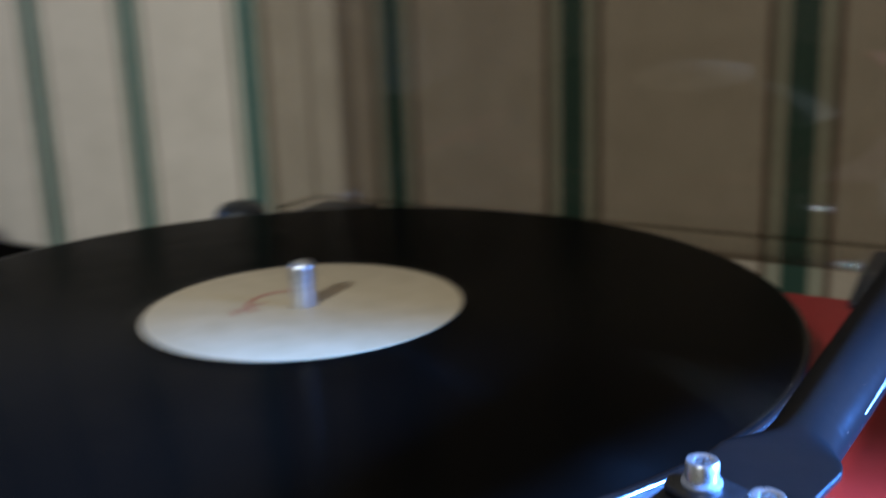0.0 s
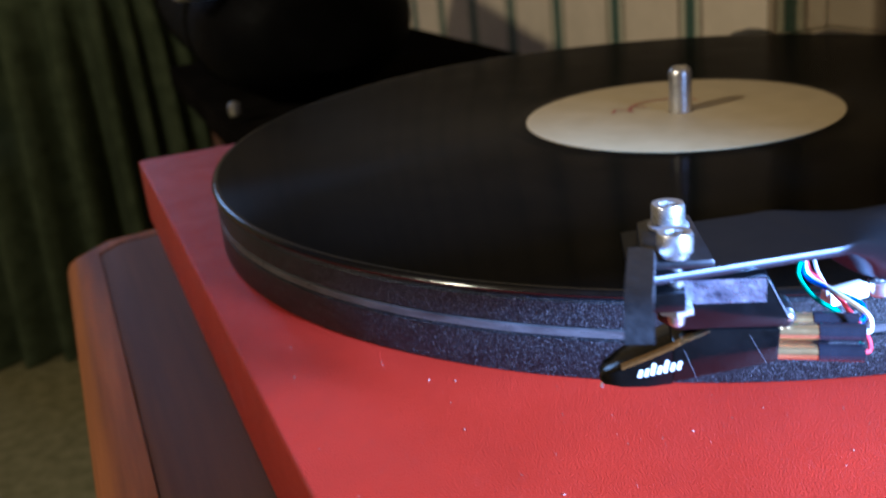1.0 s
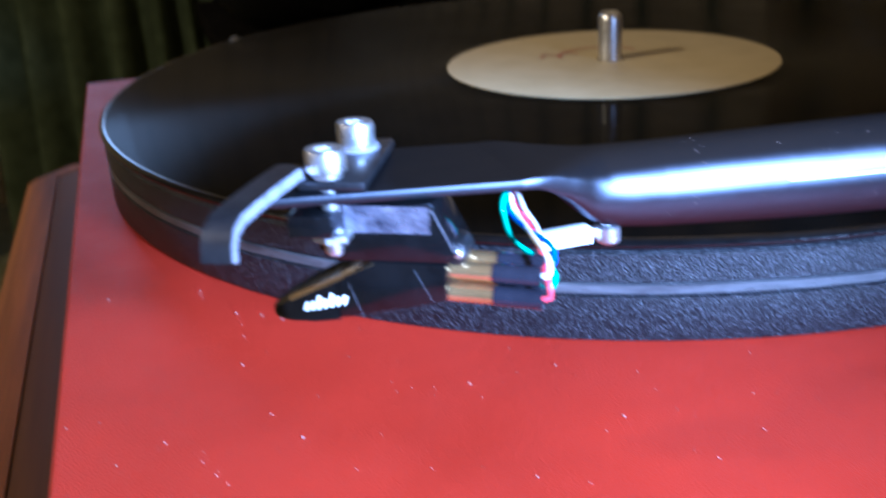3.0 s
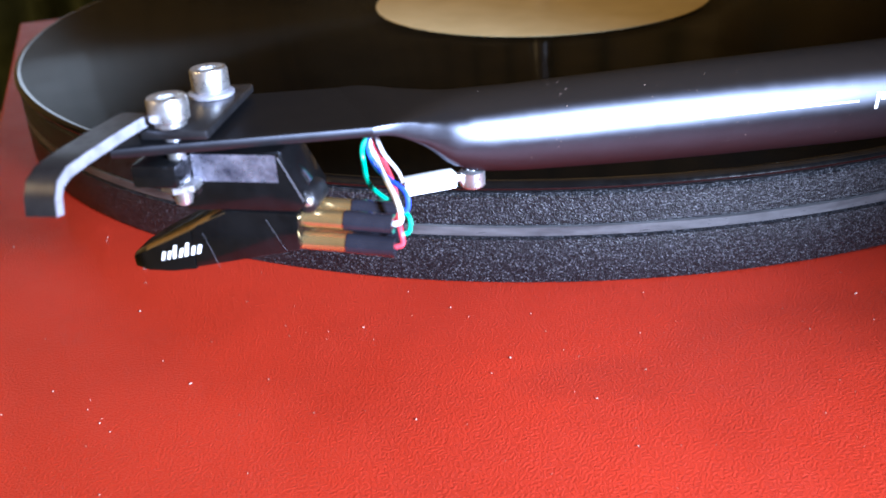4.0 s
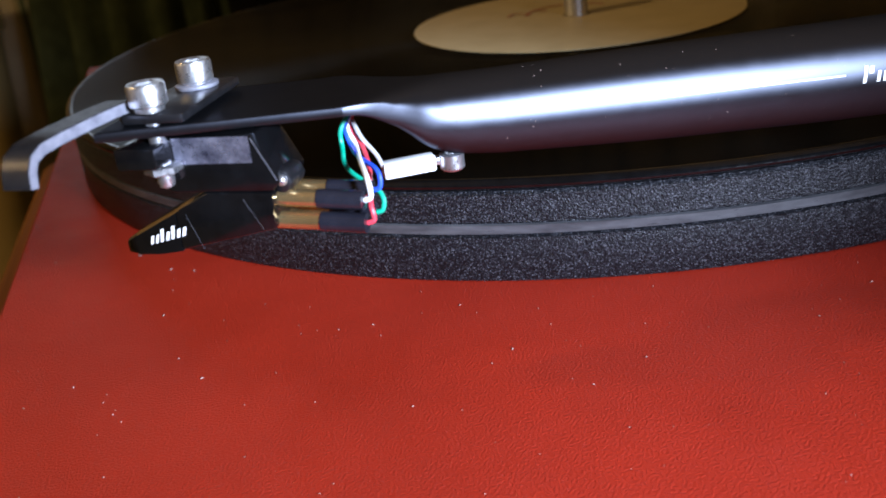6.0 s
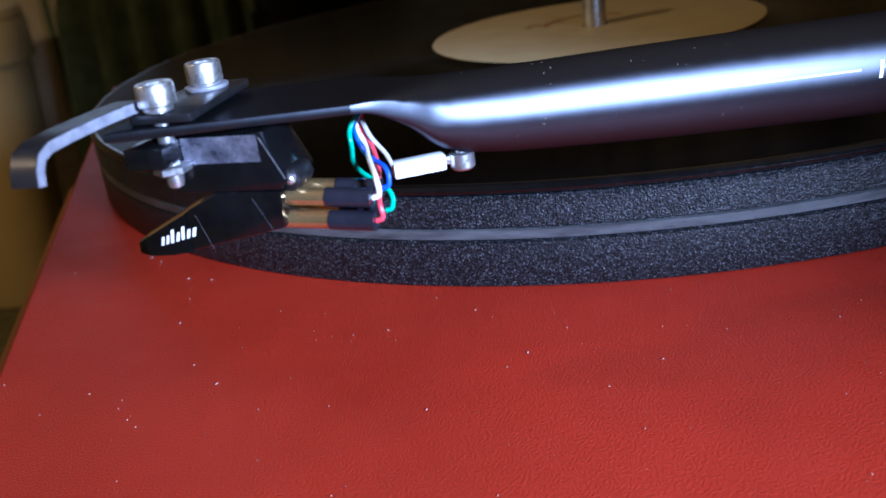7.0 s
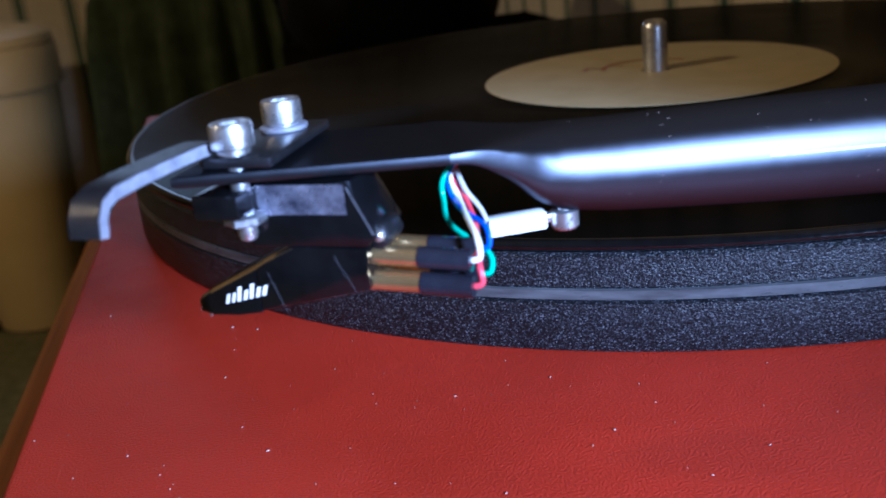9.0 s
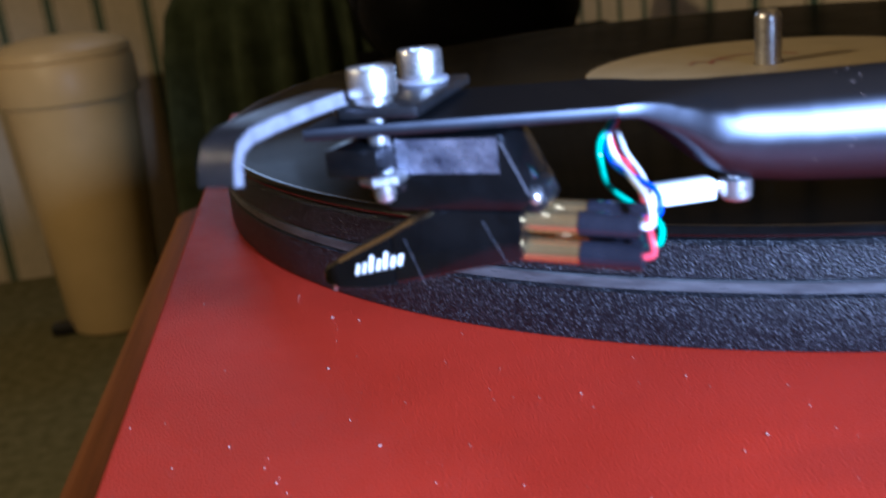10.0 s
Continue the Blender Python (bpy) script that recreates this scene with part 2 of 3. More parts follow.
def loft(rings, closed=True, caps=True):
    bm = bmesh.new()
    rows = [[bm.verts.new(p) for p in r] for r in rings]
    n = len(rows[0])
    for a, b in zip(rows, rows[1:]):
        for i in range(n if closed else n - 1):
            bm.faces.new((a[i], a[(i + 1) % n], b[(i + 1) % n], b[i]))
    if caps:
        bm.faces.new(rows[0][::-1])
        bm.faces.new(rows[-1])
    return bm


def spline(pts, steps=8):
    """Points along a smooth curve through pts."""
    p = [Vector(q) for q in pts]
    p = [2 * p[0] - p[1]] + p + [2 * p[-1] - p[-2]]
    out = []
    for a, b, c, d in zip(p, p[1:], p[2:], p[3:]):
        for k in range(steps):
            t = k / steps
            out.append(0.5 * (2 * b + (c - a) * t + (2 * a - 5 * b + 4 * c - d) * t * t + (3 * b - a - 3 * c + d) * t ** 3))
    return out + [p[-2]]


def tube(pts, radius, seg=8):
    rings = []
    side = None
    for i, q in enumerate(pts):
        d = (pts[min(i + 1, len(pts) - 1)] - pts[max(i - 1, 0)]).normalized()
        side = d.orthogonal().normalized() if side is None else (side - d * side.dot(d)).normalized()
        up = d.cross(side)
        rings.append([q + (side * math.cos(2 * math.pi * k / seg) + up * math.sin(2 * math.pi * k / seg)) * radius for k in range(seg)])
    return loft(rings)


# ---- the setting
FLOOR = -0.70
tagged(new("floor", finish("floor", box((-2.4, -1.6, FLOOR - 0.1), (0.36, 2.4, FLOOR)), CARPET, False)), "olive green wool carpet on the floor", "floor", kind="structure")
ws = new("wall_side", finish("wall_side", box((0, -1.9, FLOOR - 0.1), (0.12, 2.6, 1.75)), PAPERED, False))
ws.matrix_world = pose(0.2435, 0, 0, 0, 0, -2.9)
tagged(ws, "cream wallpaper wall with dark green stripes", "wall", kind="structure")
wf = new("wall_far", finish("wall_far", box((0, -1.65, FLOOR - 0.1), (0.12, 1.1, 1.75)), PAPERED, False))
wf.matrix_world = pose(-1.3, 2.36, 0, 0, 0, 90)
tagged(wf, "tan wallpaper wall with faint stripes at the far end", "wall", kind="structure")
for nm, lo, hi in (("wall_room", (-2.5, -1.6, FLOOR - 0.1), (-2.4, 2.36, 1.75)), ("wall_near", (-2.4, -1.7, FLOOR - 0.1), (0.3, -1.6, 1.75))):
    tagged(new(nm, finish(nm, box(lo, hi), PLASTER, False)), "plain dull brown plastered wall of the room", "wall", kind="structure")
tagged(new("ceiling", finish("ceiling", box((-2.4, -1.6, 1.70), (0.36, 2.4, 1.80)), PLASTER, False)), "plain dull brown ceiling", "ceiling", kind="structure")

# ---- cabinet below the turntable
TOP = -0.050
cab = thing("cabinet", "dark veneered wooden cabinet with an orange-brown front edge", "cabinet", (0, 0, FLOOR))
flat = lambda a, b, c: Vector((a, b, c - FLOOR))
outline = [(-0.1835, -0.62), (-0.1835, 0.203), (-0.173, 0.215), (-0.148, 0.219), (0.20, 0.221), (0.19, -0.62)]
part("top", prism(outline, TOP - 0.024, TOP, flat, 0.002), WOOD, cab, "dark brown veneered cabinet top")
edge_path = [(-0.1835, -0.62), (-0.1835, 0.203), (-0.173, 0.215), (-0.148, 0.219)]
rings = []
for i, (x, y) in enumerate(edge_path):
    n = [(-1, 0), (-0.93, 0.38), (-0.45, 0.9), (-0.1, 1)][i]
    ring = []
    for k in range(9):
        a = -math.pi / 2 + math.pi * k / 8
        q = 0.0175 * max(0.0, math.cos(a)) ** 0.5
        ring.append((x + n[0] * q - 0.0003 * n[0], y + n[1] * q, TOP - 0.0125 + 0.0125 * math.sin(a) - FLOOR))
    rings.append(ring)
part("front_edge", loft(rings, closed=True), NOSING, cab, "rounded orange-brown wooden edge")
part("body", box((-0.165, -0.60, 0.06), (0.18, 0.195, TOP - 0.0245 - FLOOR), 0.002), WOOD, cab)
part("side_body", box((-0.045, 0.1955, 0.06), (0.17, 0.78, TOP - 0.0245 - FLOOR), 0.002), WOOD, cab)
# rear shelf, coloured near-black, far darker than the veneered top
part("rear_shelf", prism([(-0.082, 0.2215), (-0.078, 0.440), (-0.074, 0.800), (0.205, 0.83), (0.205, 0.2215)], TOP - 0.022, TOP, flat, 0.002), NEAR_BLACK, cab, "near-black shelf at the end of the cabinet")
part("base", box((-0.145, -0.58, 0.0), (0.17, 0.76, 0.0595), 0.002), WOOD, cab)

# ---- turntable
tt = thing("turntable", "red lacquered turntable with a black platter, lid open", "turntable", (0, 0, TOP))
Z0 = -TOP


def up(x, y, z):
    return (x, y, z + Z0)


XL, XR, YF, YB = -0.1600, 0.1410, -0.245, 0.1590
PLINTH = box((XL, YF, Z0 - 0.026), (XR, YB, Z0), 0.0011, 3)
part("plinth", PLINTH, RED, tt, "red satin lacquered plinth with dust specks")
for x in (XL + 0.035, XR - 0.035):
    for y in (YF + 0.04, YB - 0.04):
        part("foot", lathe([(0.016, 0.0), (0.019, 0.004), (0.019, 0.016), (0.015, 0.020), (0.010, Z0 - 0.0255)], 32, x, y), BLACKP, tt)

# platter with its belt groove
R = 0.1500
prof = [(0.090, 0.0002), (R - 0.0003, 0.0002), (R, 0.0006), (R, 0.0086), (R - 0.0008, 0.0090), (R - 0.0008, 0.0112), (R, 0.0116), (R, 0.0166), (R - 0.0007, 0.0172), (0.02, 0.0172)]
platter = part("platter", lathe([(r, z + Z0) for r, z in prof], 256), GRAIN, tt, "black granular-finish platter")
belt = [(R - 0.0006, 0.0091), (R - 0.0001, 0.0093), (R - 0.0001, 0.0109), (R - 0.0006, 0.0111)]
bm = bmesh.new()
N = 256
rows = [[bm.verts.new((r * math.cos(2 * math.pi * i / N), r * math.sin(2 * math.pi * i / N), z + Z0)) for i in range(N)] for r, z in belt]
for a, b in zip(rows, rows[1:] + rows[:1]):
    for i in range(N):
        bm.faces.new((a[i], a[(i + 1) % N], b[(i + 1) % N], b[i]))
part("belt", bm, BELT, platter, "translucent grey rubber drive belt")
part("spindle", lathe([(0.0036, Z0 + 0.0174), (0.0036, Z0 + 0.0318), (0.0033, Z0 + 0.0331), (0.0024, Z0 + 0.0339), (0.0012, Z0 + 0.0341)], 40), STEEL, tt, "polished steel spindle")
part("bearing", lathe([(0.03, Z0 + 0.0001), (0.03, Z0 + 0.0002), (0.0299, Z0 + 0.0003)], 48), BLACKP, tt)

# ---- record
RZ = 0.0175
rec = thing("record", "black vinyl record with a cream paper label", "record", (0, 0, RZ))
prof = [(0.0040, 0.0), (0.1485, 0.0), (0.1490, 0.0018), (0.1460, 0.0019), (0.0600, 0.0019), (0.0570, 0.0016), (0.0505, 0.0016), (0.0498, 0.0018), (0.0040, 0.0018)]
bm = bmesh.new()
rows = [[bm.verts.new((r * math.cos(2 * math.pi * i / N), r * math.sin(2 * math.pi * i / N), z)) for i in range(N)] for r, z in prof]
for a, b in zip(rows, rows[1:] + rows[:1]):
    for i in range(N):
        bm.faces.new((a[i], a[(i + 1) % N], b[(i + 1) % N], b[i]))
rim = bmesh.new()
rows = [[rim.verts.new((r * math.cos(2 * math.pi * i / N), r * math.sin(2 * math.pi * i / N), z)) for i in range(N)] for r, z in ((0.1486, 0.0), (0.1498, 0.0001), (0.1504, 0.0005), (0.1506, 0.0010), (0.1503, 0.0016), (0.1496, 0.0020), (0.1488, 0.0019))]
for a, b in zip(rows, rows[1:]):
    for i in range(N):
        rim.faces.new((a[i], a[(i + 1) % N], b[(i + 1) % N], b[i]))
part("rim", rim, GLOSS, rec, "smooth glossy black bead round the edge")
disc = part("disc", bm, VINYL, rec, "grooved black vinyl disc")
bm = bmesh.new()
rows = [[bm.verts.new((r * math.cos(2 * math.pi * i / 160), r * math.sin(2 * math.pi * i / 160), z)) for i in range(160)] for r, z in ((0.0041, 0.00182), (0.0041, 0.0021), (0.0497, 0.0021), (0.0500, 0.0020), (0.0500, 0.00182))]
for a, b in zip(rows, rows[1:]):
    for i in range(160):
        bm.faces.new((a[i], a[(i + 1) % 160], b[(i + 1) % 160], b[i]))
lab = part("label", bm, PAPER, rec, "cream paper record label")


def ribbon(pts, width, z):
    bm = bmesh.new()
    rows = []
    for i, q in enumerate(pts):
        d = (pts[min(i + 1, len(pts) - 1)] - pts[max(i - 1, 0)]).normalized()
        s = Vector((-d.y, d.x, 0)) * width / 2
        rows.append((bm.verts.new((q.x + s.x, q.y + s.y, z)), bm.verts.new((q.x - s.x, q.y - s.y, z))))
    for a, b in zip(rows, rows[1:]):
        bm.faces.new((a[0], a[1], b[1], b[0]))
    return bm


arc = [Vector((0.013 * math.cos(a), 0.013 * math.sin(a) + 0.006, 0)) for a in np.linspace(0.2, 2.9, 24)]
part("printed_mark", ribbon(arc, 0.0014, 0.00225), RUST, lab, "faded rust-coloured printed arc")
zig = [Vector((-0.018 + 0.0032 * k, 0.012 + (0.004 if k % 2 else 0.0), 0)) for k in range(5)]
part("printed_mark", ribbon(zig, 0.0012, 0.00230), RUST, lab, "faded rust-coloured printed zigzag")

# ---- tonearm
STATIONS = [(-0.0985, 0.00875, 0.00068, 0.0467), (-0.0970, 0.00875, 0.00070, 0.0467), (-0.0955, 0.0084, 0.0010, 0.0464), (-0.0935, 0.0078, 0.0016, 0.0457), (-0.0905, 0.0070, 0.0028, 0.0444), (-0.0880, 0.0062, 0.0041, 0.0430), (-0.0850, 0.0060, 0.0050, 0.0421), (-0.0780, 0.0058, 0.0055, 0.0413), (-0.0570, 0.0063, 0.0063, 0.0399), (-0.0300, 0.0069, 0.0069, 0.0383), (0.0, 0.0073, 0.0073, 0.0369), (0.05, 0.0078, 0.0078, 0.0350), (0.105, 0.0080, 0.0080, 0.0335)]
ARM_Y = -0.1683


def arm_at(x):
    xs = [s[0] for s in STATIONS]
    return tuple(float(np.interp(x, xs, [s[k] for s in STATIONS])) for k in (1, 2, 3))


def arm_skin(x, deg, lift=0.0):
    """A point on the tube's near face, deg above the level line."""
    a, b, z = arm_at(x)
    c = radians(deg)
    return Vector((x, ARM_Y - (a + lift) * math.cos(c), z + (b + lift) * math.sin(c) + Z0))


xs = sorted(set(np.linspace(-0.0985, -0.078, 36)) | set(np.linspace(-0.078, 0.105, 30)))
rings = []
for x in xs:
    near = [arm_at(x + d) for d in (-0.0010, -0.0005, 0, 0.0005, 0.0010)]
    a, b, z = [sum(q[k] for q in near) / 5 for k in range(3)]
    ex = 2 / float(np.interp(x, (-0.097, -0.092, -0.086, -0.078), (11.0, 4.0, 2.2, 2.0)))
    ring = []
    for t in np.linspace(0, 2 * math.pi, 65)[:-1]:
        ct, st = math.cos(t), math.sin(t)
        ring.append((x, ARM_Y - a * math.copysign(abs(ct) ** ex, ct), z + b * math.copysign(abs(st) ** ex, st) + Z0))
    rings.append(ring)
arm = part("tonearm", loft(rings), ARM, tt, "satin black anodised tapered tonearm tube")
part("pivot_post", lathe([(0.021, Z0 + 0.0002), (0.021, Z0 + 0.010), (0.014, Z0 + 0.013), (0.014, Z0 + 0.0250)], 40, 0.105, ARM_Y), BLACKP, tt, "black tonearm pivot post")

# head of the arm: forward, towards the near side, height
MID, HF, HW = Vector((-0.1172, -0.1680, 0)), Vector((-0.867, 0.498, 0)), Vector((-0.498, -0.867, 0))


def hs(u, w, z):
    q = MID + HF * u + HW * w
    return Vector((q.x, q.y, z + Z0))


c1, c2 = hs(0.0056, 0.0088, 0), hs(0.0062, -0.0090, 0)
near0, far0 = Vector((-0.0985, ARM_Y - 0.00875, 0)), Vector((-0.0985, ARM_Y + 0.00875, 0))
rings = []
for q in np.linspace(0, 1, 25):
    a, b = near0.lerp(c1, q), far0.lerp(c2, q)
    mid, half = (a + b) / 2, (a - b) / 2
    thick = 0.00068 if q < 0.97 else 0.00056
    ring = []
    for t in np.linspace(0, 2 * math.pi, 65)[:-1]:
        ct, st = math.cos(t), math.sin(t)
        p = mid + half * math.copysign(abs(ct) ** (2 / 11), ct)
        ring.append((p.x, p.y, 0.0467 + 0.0008 * q + thick * math.copysign(abs(st) ** (2 / 11), st) + Z0))
    rings.append(ring)
part("headshell", loft(rings), ARM, arm, "flat black metal headshell plate")
lift = [(-0.0032, -0.0114), (0.0020, -0.0106), (0.0040, -0.0090), (0.0042, 0.0052), (0.0030, 0.0066), (-0.0046, 0.0062)]
part("lift_plate", prism(lift, 0.0483, 0.0494, lambda a, b, c: hs(a, b, c), 0.0003), SHELL, arm, "black plate clamped under the cartridge screws")
SKEW = 0.07
strip = [(0.0048, 0.0502), (0.0080, 0.0503), (0.0120, 0.0503), (0.0170, 0.0502), (0.0202, 0.0500), (0.0217, 0.0494), (0.0224, 0.0482), (0.0227, 0.0466)]
bm = bmesh.new()
rows = []
for i, (w, z) in enumerate(strip):
    a, b = strip[max(i - 1, 0)], strip[min(i + 1, len(strip) - 1)]
    d = Vector((b[0] - a[0], b[1] - a[1])).normalized() * 0.0007
    rows.append([hs(u + SKEW * (w - 0.005), w + s * -d.y, z + s * d.x) for u, s in ((0.0024, 1), (0.0056, 1), (0.0056, -1), (0.0024, -1))])
bm = loft(rows)
bmesh.ops.bevel(bm, geom=[e for e in bm.edges if e.calc_face_angle(0) > 1.2], offset=0.0002, segments=2, affect="EDGES")
part("finger_lift", bm, SHELL, arm, "black bent metal finger lift")
rows = []
for i, (w, z) in enumerate(strip):
    a, b = strip[max(i - 1, 0)], strip[min(i + 1, len(strip) - 1)]
    d = Vector((b[0] - a[0], b[1] - a[1])).normalized() * 0.0006
    rows.append([hs(0.00234 + SKEW * (w - 0.005), w - s * d.y, z + s * d.x) for s in (1, -1)])
part("lift_edge", loft(rows, closed=False, caps=False), CUT, arm, "bare pale metal edge of the finger lift")


def hex_screw(w):
    """A socket-head screw through the plate, with its hexagon hole."""
    bm = bmesh.new()
    prof = [(0.0010, 0.0430), (0.0010, 0.0495), (0.0017, 0.0496), (0.0017, 0.0501), (0.0020, 0.0502), (0.00222, 0.0504), (0.00222, 0.0525), (0.00208, 0.0528), (0.00130, 0.0528)]
    seg = 36
    c = hs(0.0, w, 0)
    rows = [[bm.verts.new((c.x + r * math.cos(2 * math.pi * i / seg), c.y + r * math.sin(2 * math.pi * i / seg), z + Z0)) for i in range(seg)] for r, z in prof]
    inner = []
    for z in (0.0527, 0.0512):
        ring = []
        for i in range(seg):
            a = 2 * math.pi * i / seg
            r = 0.00105 / math.cos((a % (math.pi / 3)) - math.pi / 6)
            ring.append(bm.verts.new((c.x + r * math.cos(a), c.y + r * math.sin(a), z + Z0)))
        inner.append(ring)
    rows += inner
    for a, b in zip(rows, rows[1:]):
        for i in range(seg):
            bm.faces.new((a[i], a[(i + 1) % seg], b[(i + 1) % seg], b[i]))
    bm.faces.new(rows[-1])
    bm.faces.new(rows[0][::-1])
    return bm


for w in (-0.00625, 0.0050):
    part("screw", hex_screw(w), STEEL, arm, "steel socket-head screw")
    c = hs(0, w, 0)
    bm = bmesh.new()
    rr = [[bm.verts.new((c.x + r * math.cos(math.pi / 3 * i), c.y + r * math.sin(math.pi / 3 * i), z + Z0)) for i in range(6)] for r, z in ((0.0020, 0.0421), (0.0023, 0.0423), (0.0023, 0.0430), (0.0020, 0.0432))]
    for a, b in zip(rr, rr[1:]):
        for i in range(6):
            bm.faces.new((a[i], a[(i + 1) % 6], b[(i + 1) % 6], b[i]))
    bm.faces.new(rr[0][::-1])
    bm.faces.new(rr[-1])
    if w < 0:
        part("washer", lathe([(0.0026, 0.04945 + Z0), (0.0027, 0.0496 + Z0), (0.0027, 0.0499 + Z0), (0.0025, 0.0500 + Z0)], 32, c.x, c.y), CUT, arm)
    part("nut", bm, STEEL, arm, "small steel hexagon nut")
    part("screw_end", lathe([(0.0004, 0.0402 + Z0), (0.0009, 0.0405 + Z0), (0.00105, 0.0410 + Z0), (0.00105, 0.0420 + Z0)], 20, c.x, c.y), STEEL, arm)

# stripe and lettering bars on the tube
rows = [[arm_skin(x, d, 0.00006) for d in (7.2, 8.8)] for x in np.linspace(-0.0616, -0.0310, 24)]
part("printed_stripe", loft(rows, closed=False, caps=False), WHITE, arm, "thin white printed stripe")
x = -0.0284
for k, (wd, lo, hi) in enumerate([(0.0005, -3, 16), (0.0007, 7, 15), (0.0005, -3, 9), (0.0008, -3, 8), (0.0008, 2, 5), (0.0005, -8, 16), (0.0008, -3, 9), (0.0007, -3, 9), (0.0005, -3, 14)]):
    rows = [[arm_skin(x + wd * q + 0.00035 * (d - lo) / 18, d, 0.00006) for d in (lo, (lo + hi) / 2, hi)] for q in (0, 0.5, 1)]
    part("printed_bar", loft(rows, closed=False, caps=False), WHITE, arm, "white printed brand bar")
    x += wd + 0.00045

# earth tag under the tube
part("earth_tag", box((-0.0936, -0.1706, 0.0354 + Z0), (-0.0868, -0.1684, 0.0375 + Z0), 0.0003), WHITEP, arm, "small white plastic earth tag")
part("tag_neck", box((-0.0869, -0.1702, 0.0360 + Z0), (-0.0850, -0.1688, 0.0370 + Z0), 0.0002), STEEL, arm)
part("tag_screw", lathe([(0.0013, 0.0351 + Z0), (0.0016, 0.0354 + Z0), (0.0016, 0.0372 + Z0), (0.0008, 0.0374 + Z0), (0.0008, 0.0390 + Z0)], 24, -0.0846, -0.1700), STEEL, arm, "round steel screw")

# ---- cartridge
side = lambda a, b, c: hs(a, c, b)
body = [(0.0005, 0.0318), (-0.0125, 0.0345), (-0.0128, 0.0390), (-0.0040, 0.0392), (-0.0005, 0.0374), (0.0005, 0.0368)]
cart = part("cartridge", prism(body, -0.0042, 0.0042, side, 0.0003), GLOSS, tt, "glossy black moving-magnet cartridge body")
rows = []
for u, lo, hi, hw in ((0.0005, 0.0317, 0.0369, 0.0042), (0.0036, 0.0312, 0.0354, 0.0040), (0.0070, 0.0309, 0.0337, 0.0034), (0.0092, 0.0309, 0.0325, 0.0024), (0.0099, 0.0311, 0.0319, 0.0014)):
    rows.append([hs(u, -hw, lo), hs(u, hw, lo), hs(u, hw, hi - 0.0003), hs(u, hw - 0.0006, hi), hs(u, -hw + 0.0006, hi), hs(u, -hw, hi - 0.0003)])
part("stylus_holder", loft(rows), GLOSS, cart, "glossy black wedge-shaped stylus holder")
part("gold_edge", loft([[hs(u, w + 0.00004, z - 0.0003), hs(u, w - 0.0004, z + 0.00006), hs(u, w - 0.0011, z + 0.00006)] for u, w, z in ((-0.0042, 0.0042, 0.03925), (-0.0006, 0.0042, 0.0376), (0.0005, 0.0042, 0.0369), (0.0036, 0.0040, 0.0354), (0.0070, 0.0034, 0.0337))], closed=False, caps=False), GOLD, cart, "narrow gold edge line")
part("cantilever", tube(spline([hs(0.0078, 0, 0.0311), hs(0.0088, 0, 0.0302), hs(0.0096, 0, 0.0297)], 3), 0.00022, 6), STEEL, cart)
part("stylus", tube([hs(0.0094, 0, 0.0299), hs(0.0096, 0, 0.0295), hs(0.0097, 0, 0.0292)], 0.00025, 6), STEEL, cart)


def near_side(u):
    return float(np.interp(u, (0.0005, 0.0036, 0.0070, 0.0092), (0.0042, 0.0040, 0.0034, 0.0024))) + 0.00006


for u, lo, hi, lean in ((-0.0010, 0.0320, 0.0364, -0.0016), (-0.0090, 0.0344, 0.0383, -0.0020)):
    part("seam", loft([[hs(u + lean * q + s, near_side(u + lean * q + s) + 0.00001, lo + (hi - lo) * (1 - q)) for s in (-0.000016, 0.000016)] for q in (0, 0.35, 0.7, 1.0)], closed=False, caps=False), CUT, cart)
for k in range(7):
    u = 0.0050 - k * 0.00082
    hh = 0.0017 if k in (2, 4) else 0.00115
    z = 0.0324 + 0.00021 * k
    part("printed_bar", loft([[hs(u - s - 0.00035 * q, near_side(u - s), z + s * 0.26 + hh * q) for s in (0.0, 0.00048)] for q in (0, 1)], closed=False, caps=False), WHITE, cart, "white printed brand bar")
carrier = [(0.0030, 0.0459), (-0.0112, 0.0459), (-0.0140, 0.0402), (-0.0128, 0.0391), (0.0000, 0.0391), (0.0022, 0.0405)]
part("mount", prism(carrier, -0.0038, 0.0040, side, 0.0003), GLOSS, cart, "black plastic cartridge mount")
part("mount_wing", prism([(0.0042, 0.0459), (-0.0010, 0.0459), (-0.0010, 0.0433), (0.0042, 0.0433)], -0.0084, 0.0080, side, 0.0003), GLOSS, cart)
part("silver_sticker", loft([[hs(u, 0.00406, z) for z in (0.0427, 0.04588)] for u in (-0.0011, -0.0110)], closed=False, caps=False), STICK, cart, "scuffed silver sticker")
part("edge_line", loft([[hs(u + s, 0.00406, z) for s in (-0.00006, 0.00006)] for u, z in ((-0.01125, 0.0456), (-0.0137, 0.0405))], closed=False, caps=False), CUT, cart, "thin pale line along the mount's edge")
part("mount_bracket", prism([(-0.0128, 0.0416), (-0.0144, 0.0412), (-0.0150, 0.0398), (-0.0142, 0.0385), (-0.0128, 0.0385)], -0.0015, 0.0030, side, 0.0004), SHELL, cart)
bm = bmesh.new()
bmesh.ops.create_uvsphere(bm, u_segments=16, v_segments=10, radius=0.0007)
for v in bm.verts:
    v.co += hs(-0.0138, 0.0031, 0.0402)
part("bracket_screw", bm, STEEL, cart)
pins = []
